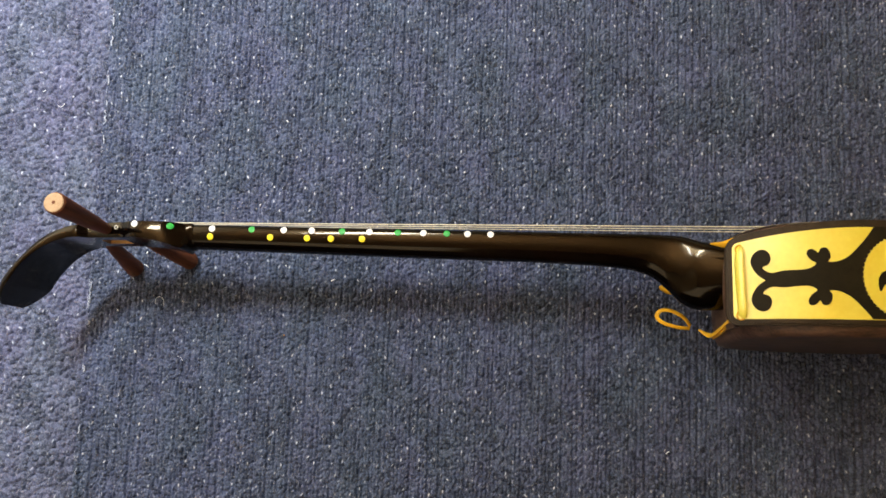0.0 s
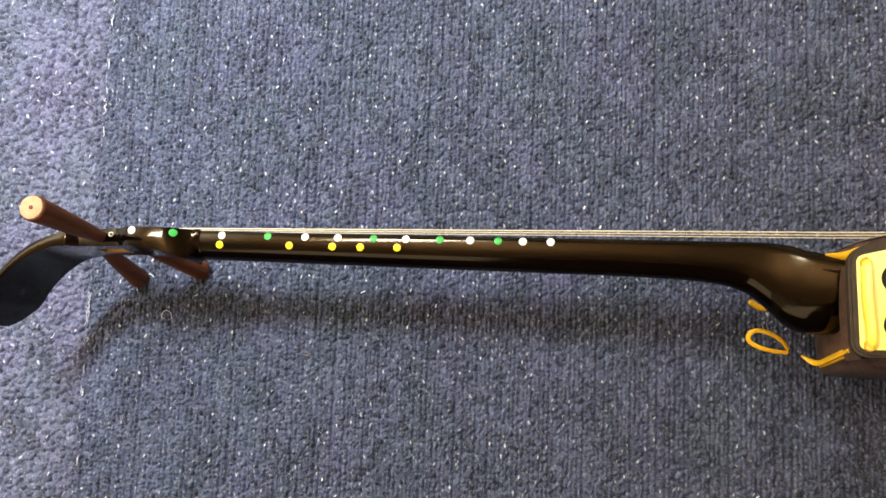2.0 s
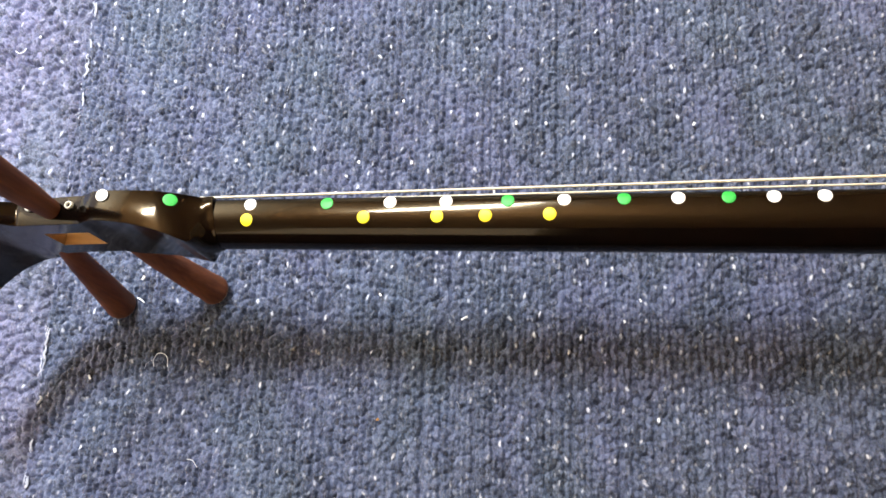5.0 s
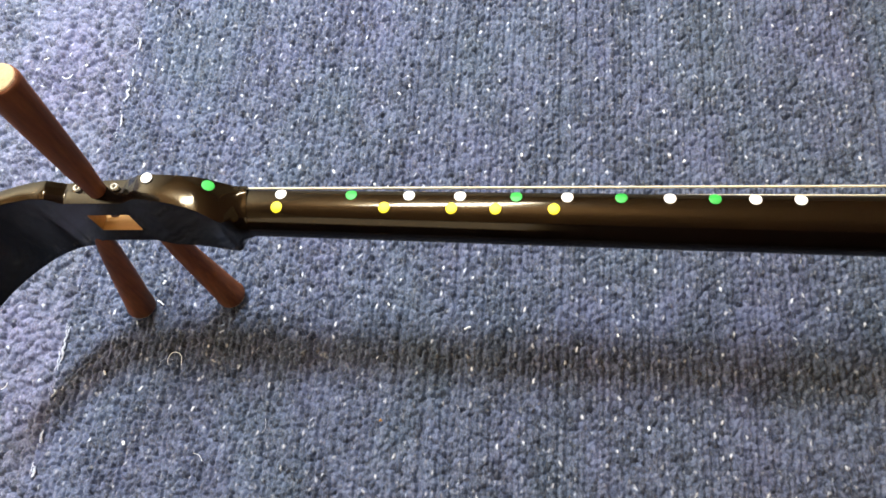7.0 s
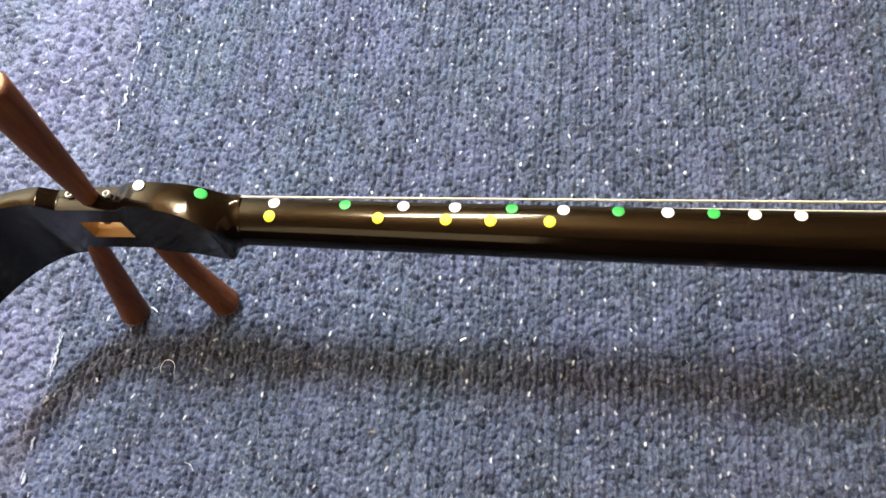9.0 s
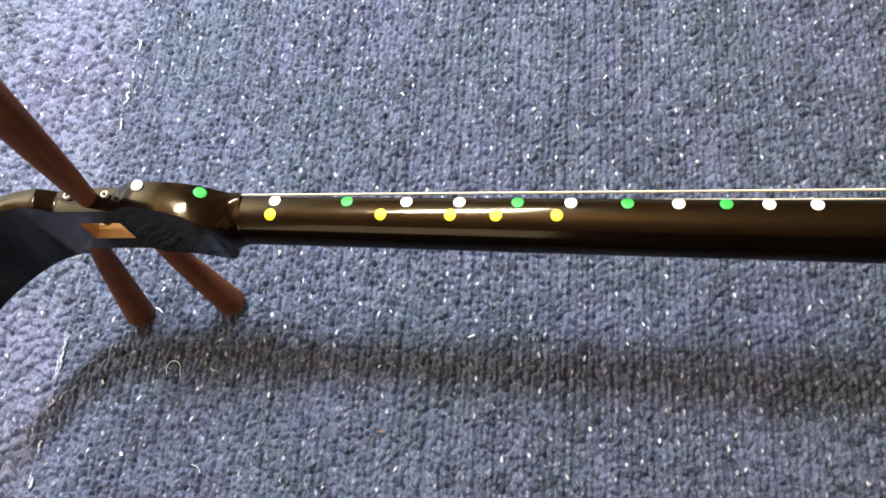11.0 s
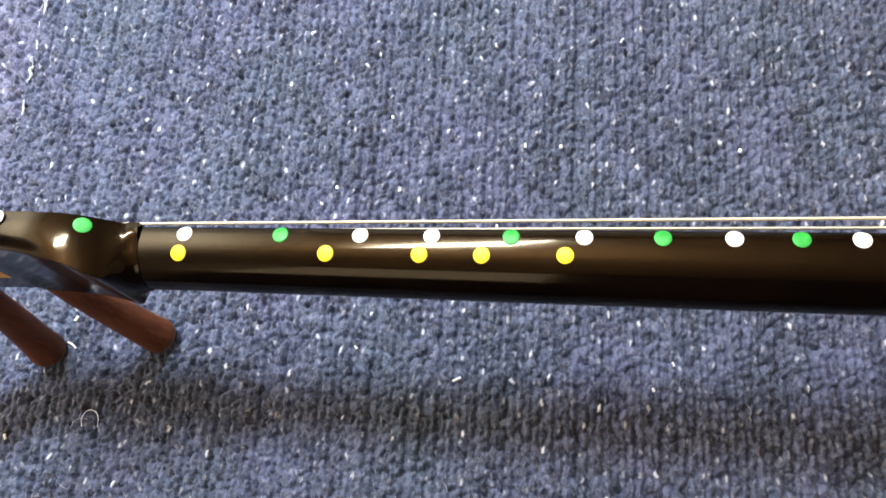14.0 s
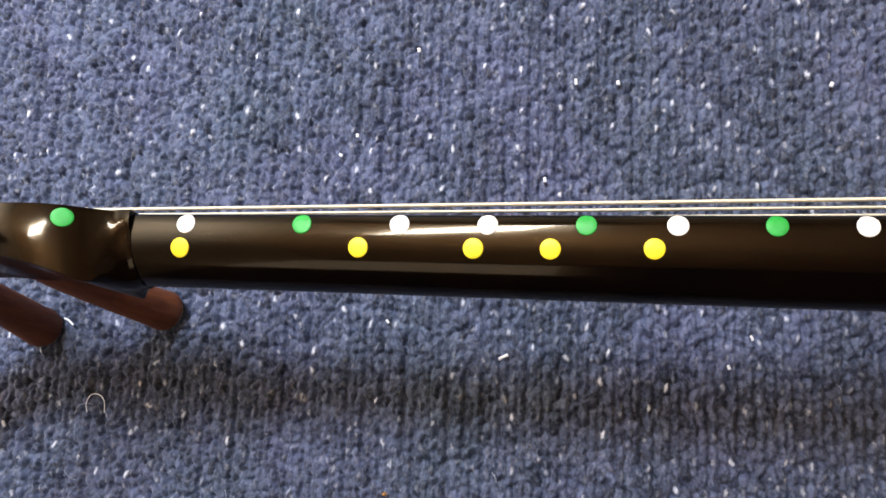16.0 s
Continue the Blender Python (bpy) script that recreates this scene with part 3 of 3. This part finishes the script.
# cords tied round the heel
part("tie_cord", tube("tie_cord", spline([(0.296, -0.005, 0.058), (0.287, -0.0055, 0.053), (0.277, -0.004, 0.048)], 6), [0.0066 - 0.00048 * i for i in range(13)], CORD, 8, 0.3), cover, "flat golden yellow tie cord")
def hem_point(k, drop):
    p = plan(1269, 430 + 148 * k, 0.0)
    return p + Vector((0.0042 + 0.0024 * (2 * k - 1) ** 2 + 0.02 * drop, 0, -0.004 - drop))


part("hem", loft("hem", [[hem_point(k / 12, 0.0), hem_point(k / 12, 0.016), hem_point(k / 12, 0.030), hem_point(k / 12, 0.030) + Vector((0.003, 0, 0)), hem_point(k / 12, 0.0) + Vector((0.003, 0, 0))] for k in range(13)], SKIN, sharp=40), cover, "worn brown leather hem")
for k in range(56):
    a = 2 * math.pi * k / 56
    p = plan(MIDX + 68.5 * math.cos(a), 491 + 70.5 * math.sin(a), 0.0040)
    if p.x < 0.40:
        part("stitch", tube("stitch", [p + Vector((-0.0010 * math.cos(a), 0.0010 * math.sin(a), -0.0002)), p + Vector((0, 0, 0.0003)), p + Vector((0.0013 * math.cos(a), -0.0013 * math.sin(a), -0.0008))], 0.0004, YELLOW, 6), cover)


def hung(points):
    """World points to the instrument's own axes."""
    return [sanshin.matrix_world.inverted() @ Vector(p) for p in points]


part("tie_cord", tube("tie_cord", spline(hung([(0.294, -0.07, 0.15), (0.297, -0.077, 0.105), (0.294, -0.082, 0.08), (0.285, -0.077, 0.074)]), 6), [0.0040] * 9 + [0.0038, 0.0035, 0.0032, 0.0029, 0.0026, 0.0023, 0.0020, 0.0017, 0.0013, 0.0009], CORD, 8, 0.5), cover, "flat golden yellow tie cord")
part("tie_cord", tube("tie_cord", spline(hung([(0.295, -0.07300000000000001, 0.146), (0.298, -0.08, 0.10099999999999999), (0.298, -0.0835, 0.078)]), 6), 0.0026, CORD, 8, 0.5), cover, "flat golden yellow tie cord")
LOOP = (0.2515, -0.0650, 0.053)
turns = [(0.0305, -0.0105, -0.004), (0.0200, -0.0098, -0.001), (0.0086, -0.0072, 0.0), (0.0012, -0.0028, 0.0), (0.0004, 0.0022, 0.001), (0.0052, 0.0058, 0.001), (0.0140, 0.0050, 0.0), (0.0250, -0.0008, -0.001), (0.0312, -0.0078, -0.004)]
part("tie_loop", tube("tie_loop", spline(hung([(LOOP[0] + a, LOOP[1] + b, LOOP[2] + c) for a, b, c in turns]), 6), 0.0021, CORD, 8, 0.65), cover, "golden yellow cord loop")
part("tie_end", tube("tie_end", spline(hung([(0.272, -0.0405, 0.028), (0.266, -0.0395, 0.027), (0.2612, -0.0365, 0.027), (0.2588, -0.0345, 0.027)]), 4), [0.0026] * 10 + [0.0024, 0.0021, 0.0014], CORD, 8), cover, "golden yellow cord end")


# ---- carpet ----
SEAM = -0.336


def pile(name, x0, x1, y0, y1, pitch_x, pitch_y, jitter, material, seed, parent, twist, lip, fleck_x, fleck_y, cell=0.00067):
    """Loop pile as one soft relief: every loop is a round dome of its own height, turn and tone, in columns along y; pale flecks ride on loops at loose regular steps."""
    rng = np.random.default_rng(seed)
    nx, ny = int((x1 - x0) / pitch_x), int((y1 - y0) / pitch_y)
    gx, gy = np.meshgrid(np.arange(nx), np.arange(ny), indexing="ij")
    sway = np.cumsum(rng.normal(0, 0.035, gx.shape), 1)
    sway -= sway.mean(1, keepdims=True)
    cx = ((gx + 0.5 + np.clip(sway, -0.3, 0.3)) * pitch_x + rng.normal(0, jitter, gx.shape) * pitch_x).ravel()
    cy = ((gy + 0.5 + rng.uniform(0, 1, (nx, 1))) * pitch_y + rng.normal(0, jitter * 1.8, gx.shape) * pitch_y).ravel()
    n = cx.size
    turn = rng.normal(0, twist, n)
    sx, sy = pitch_x * rng.uniform(0.50, 0.68, n), pitch_y * rng.uniform(0.62, 0.95, n)
    crown = min(pitch_x * 1.05, 0.0042)
    high = rng.normal(crown, 0.0005, n)
    tones, lean = rng.normal(0, 1, n), rng.uniform(-0.4, 0.4, n)
    # one pale loop in each loose cell of the fleck grid
    pale = np.zeros(n)
    for a in range(int((x1 - x0) / fleck_x)):
        for b in range(int((y1 - y0) / fleck_y)):
            if rng.random() < 0.85:
                px = (a + 0.5 + 0.5 * (b % 2) + rng.normal(0, 0.13)) * fleck_x
                py = (b + 0.5 + rng.normal(0, 0.13)) * fleck_y
                pale[np.argmin((cx - px) ** 2 + (cy - py) ** 2)] = min(1.0, 0.10 + rng.uniform(0, 1) ** 2.9)
    mx, my = int((x1 - x0) / cell) + 1, int((y1 - y0) / cell) + 1
    field, tone, fleck = np.zeros((mx, my)), np.zeros((mx, my)), np.zeros((mx, my))
    ix, iy = np.round(cx / cell).astype(int), np.round(cy / cell).astype(int)
    for dx in range(-6, 7):
        for dy in range(-7, 8):
            jx, jy = ix + dx, iy + dy
            px, py = jx * cell - cx, jy * cell - cy
            u = (px * np.cos(turn) + py * np.sin(turn)) / sx
            w = (-px * np.sin(turn) + py * np.cos(turn)) / sy
            z = high * np.sqrt(np.maximum(0, 1 - u * u - w * w))
            ok = (jx >= 0) & (jx < mx) & (jy >= 0) & (jy < my) & (z > 0)
            ok[ok] = z[ok] > field[jx[ok], jy[ok]]
            at = (jx[ok], jy[ok])
            field[at], tone[at] = z[ok], tones[ok]
            fleck[at] = (pale * np.clip(1.25 - 10.0 * (u - lean) ** 2 - 4.0 * (w - 0.1) ** 2, 0, 1))[ok]
    lumps = rng.normal(0, 1, field.shape)
    lumps = (lumps + np.roll(lumps, 1, 0) + np.roll(lumps, 1, 1) + np.roll(lumps, -1, 1) + np.roll(lumps, (1, 1), (0, 1))) / 2.2
    field += lumps * 0.00028 + rng.normal(0, 0.00016, field.shape)
    X, Y = np.meshgrid(x0 + np.arange(mx) * cell, y0 + np.arange(my) * cell, indexing="ij")
    X = X + rng.normal(0, cell * 0.16, X.shape)
    Y = Y + rng.normal(0, cell * 0.16, Y.shape)
    Z = np.clip(field, 0.0004, 0.0065) - crown - 0.0001 + lip * np.exp(-np.abs(X - SEAM) / 0.005)
    idx = np.arange(mx * my).reshape(mx, my)
    quads = np.stack([idx[:-1, :-1], idx[1:, :-1], idx[1:, 1:], idx[:-1, 1:]], -1).reshape(-1, 4)
    me = bpy.data.meshes.new(name)
    me.vertices.add(mx * my)
    me.vertices.foreach_set("co", np.stack([X, Y, Z], -1).ravel())
    me.loops.add(quads.size)
    me.loops.foreach_set("vertex_index", quads.ravel().astype(np.int32))
    me.polygons.add(len(quads))
    me.polygons.foreach_set("loop_start", (np.arange(len(quads)) * 4).astype(np.int32))
    me.polygons.foreach_set("use_smooth", np.ones(len(quads), dtype=bool))
    me.update(calc_edges=True)
    for word, values in (("yarn_tone", tone), ("fleck", fleck)):
        me.attributes.new(word, "FLOAT", "POINT").data.foreach_set("value", values.ravel().astype(np.float32))
    me.materials.append(material)
    return tagged(part(name, me, parent), kind="stuff")


carpet = tagged(new("carpet", box_mesh("carpet", SEAM + 0.0008, RY0, -0.0075, RX1, RY1, -0.0042, PILE)), "navy blue loop-pile carpet with pale flecks", "carpet", kind="structure")
strip = tagged(new("carpet_strip", box_mesh("carpet_strip", RX0, RY0, -0.0075, SEAM - 0.0008, RY1, -0.0046, PILE_B)), "navy blue loop-pile carpet strip beside a seam", "carpet", kind="structure")
pile("carpet_loops", SEAM - 0.0030, 0.56, -0.31, 0.32, 0.0037, 0.0045, 0.10, PILE, 3, carpet, 0.35, 0.0004, 0.0165, 0.0100)
pile("carpet_loops", -0.49, SEAM + 0.0008, -0.31, 0.32, 0.0050, 0.0056, 0.16, PILE_B, 5, strip, 0.7, 0.0022, 0.0175, 0.0170)


def strands(name, spots, material, parent, seed, label):
    """Fine loose fibres in one mesh; spots: x, y, spread along y, count, length."""
    rng = random.Random(seed)
    verts, faces = [], []
    for x, y, spread, count, size in spots:
        for _ in range(count):
            px, py, a = x + rng.gauss(0, 0.0009 if name == "seam_fibres" else 0.04), y + rng.uniform(-spread, spread), rng.gauss(math.pi / 2, 0.3 if name == "seam_fibres" else 0.9)
            bend, r, l = rng.uniform(-1.2, 1.2), (rng.uniform(0.00012, 0.00026) if name == "seam_fibres" else rng.uniform(0.00008, 0.00014)), size * rng.uniform(0.5, 1.4)
            base = len(verts)
            for k in range(5):
                t = k / 4 - 0.5
                ang = a + bend * t
                cx, cy, cz = px + math.cos(ang) * l * t, py + math.sin(ang) * l * t, (0.0022 if name == "seam_fibres" else 0.0011) + 0.0007 * (1 - 4 * t * t)
                nx, ny = -math.sin(ang), math.cos(ang)
                verts += [(cx + nx * r, cy + ny * r, cz), (cx, cy, cz + r), (cx - nx * r, cy - ny * r, cz)]
            for k in range(4):
                for q in range(2):
                    b0 = base + k * 3 + q
                    faces.append((b0, b0 + 1, b0 + 4, b0 + 3))
    return tagged(part(name, mesh_from(name, verts, faces, material), parent, label), kind="stuff")


wobble = random.Random(12)
for y0, y1, r in ((-0.070, -0.044, 0.0008), (-0.091, -0.086, 0.0010), (-0.119, -0.112, 0.0009), (-0.141, -0.134, 0.0011), (-0.205, -0.196, 0.0008), (0.107, 0.117, 0.0008), (0.130, 0.139, 0.0011),
                  (0.150, 0.156, 0.0009), (0.174, 0.185, 0.0010), (0.218, 0.230, 0.0009), (0.242, 0.252, 0.0010), (0.285, 0.291, 0.0008)):
    count = max(3, int((y1 - y0) / 0.003))
    line = spline([(SEAM + 0.0008 + wobble.gauss(0, 0.0006), y0 + (y1 - y0) * k / count, 0.0014 + wobble.gauss(0, 0.0004)) for k in range(count + 1)], 3)
    part("seam_tuft", tube("seam_tuft", line, [r * math.sin(math.pi * (k + 0.6) / (len(line) + 0.2)) ** 0.5 * wobble.uniform(0.6, 1.25) for k in range(len(line))], FIBRE, 7), strip, "pale worn yarn tuft along the seam")
strands("seam_fibres", [(SEAM, -0.057, 0.015, 14, 0.005), (SEAM, -0.088, 0.006, 4, 0.003), (SEAM, -0.125, 0.012, 5, 0.004), (SEAM, -0.2, 0.05, 7, 0.004), (SEAM, 0.04, 0.03, 3, 0.003),
                        (SEAM, 0.12, 0.03, 8, 0.003), (SEAM, 0.2, 0.06, 16, 0.004)], FIBRE, strip, 4, "pale frayed fibres along the seam")
strands("loose_hairs", [(0.1, 0.1, 0.2, 3, 0.007), (-0.1, -0.12, 0.1, 3, 0.008), (-0.2, 0.15, 0.15, 3, 0.007), (0.2, -0.12, 0.12, 3, 0.008), (-0.24, -0.08, 0.03, 2, 0.009)], FIBRE, carpet, 9, "fine pale hairs")


def lint(points, r, label):
    ob = new("lint_thread", tube("lint_thread", spline([(x, y, 0.0017) for x, y in points], 5), r, LINT, 6))
    return tagged(ob, label, "lint", "bits of lint on the carpet")


lint([(-0.2612, -0.0670), (-0.2620, -0.0630), (-0.2600, -0.0592), (-0.2562, -0.0588), (-0.2532, -0.0615), (-0.2525, -0.0668)], 0.00021, "thin white thread curled into a loop on the carpet")
lint([(-0.3915, 0.1500), (-0.3885, 0.1482), (-0.3850, 0.1495), (-0.3835, 0.1520)], 0.0003, "short white curved thread on the carpet")
lint([(-0.0730, -0.0368), (-0.0712, -0.0358), (-0.0692, -0.0348)], 0.00075, "small white scrap of lint on the carpet")
lint([(-0.2758, -0.0130), (-0.2750, -0.0118), (-0.2745, -0.0104)], 0.00085, "small white scrap of lint beside a tuning peg")
lint([(-0.2775, -0.0245), (-0.2750, -0.0255), (-0.2725, -0.0275)], 0.0005, "short white thread beside a tuning peg")
lint([(-0.3745, 0.1592), (-0.3740, 0.1600), (-0.3735, 0.1607)], 0.0009, "small white crumb on the carpet")
lint([(0.2695, -0.1975), (0.2710, -0.1960), (0.2728, -0.1950)], 0.0007, "small white scrap of lint on the carpet")
lint([(0.1312, 0.2340), (0.1320, 0.2352), (0.1326, 0.2365)], 0.0008, "small white scrap of lint on the carpet")
lint([(-0.3035, -0.0728), (-0.3030, -0.0740), (-0.3022, -0.0752)], 0.0007, "small white scrap of lint near the seam")
lint([(-0.2806, -0.1160), (-0.2800, -0.1170), (-0.2796, -0.1182)], 0.0010, "small white crumb on the carpet")
lint([(-0.2340, -0.1205), (-0.2300, -0.1215), (-0.2272, -0.1250)], 0.00016, "thin white curved thread on the carpet")
lint([(-0.3715, -0.0880), (-0.3692, -0.0862), (-0.3684, -0.0832)], 0.00028, "thin white curved thread on the carpet")
lint([(-0.4105, 0.1655), (-0.4090, 0.1660), (-0.4072, 0.1672)], 0.0005, "short white thread on the carpet")
lint_rng = random.Random(31)
for x, y in [(-0.113, 0.102), (-0.14, 0.062), (0.029, -0.025), (0.063, 0.081), (-0.042, 0.085), (-0.024, 0.084), (-0.055, 0.041), (-0.122, -0.022), (-0.147, 0.053), (0.132, 0.235), (0.066, 0.248), (0.02, -0.037)]:
    a, l = lint_rng.gauss(1.57, 0.4), lint_rng.uniform(0.0007, 0.0013)
    lint([(x - l * math.cos(a), y - l * math.sin(a)), (x + lint_rng.gauss(0, 0.0002), y), (x + l * math.cos(a), y + l * math.sin(a))], lint_rng.uniform(0.00055, 0.0009), "small white scrap of lint on the carpet")
crumb = new("crumb", tube("crumb", [(-0.12 - 0.0008, -0.095, 0.0012), (-0.12, -0.095 + 0.0003, 0.0018), (-0.12 + 0.0008, -0.095, 0.0012)], [0.0005, 0.0010, 0.0004], RAW_WOOD, 7))
tagged(crumb, "tiny tan crumb lying on the carpet", "crumb")
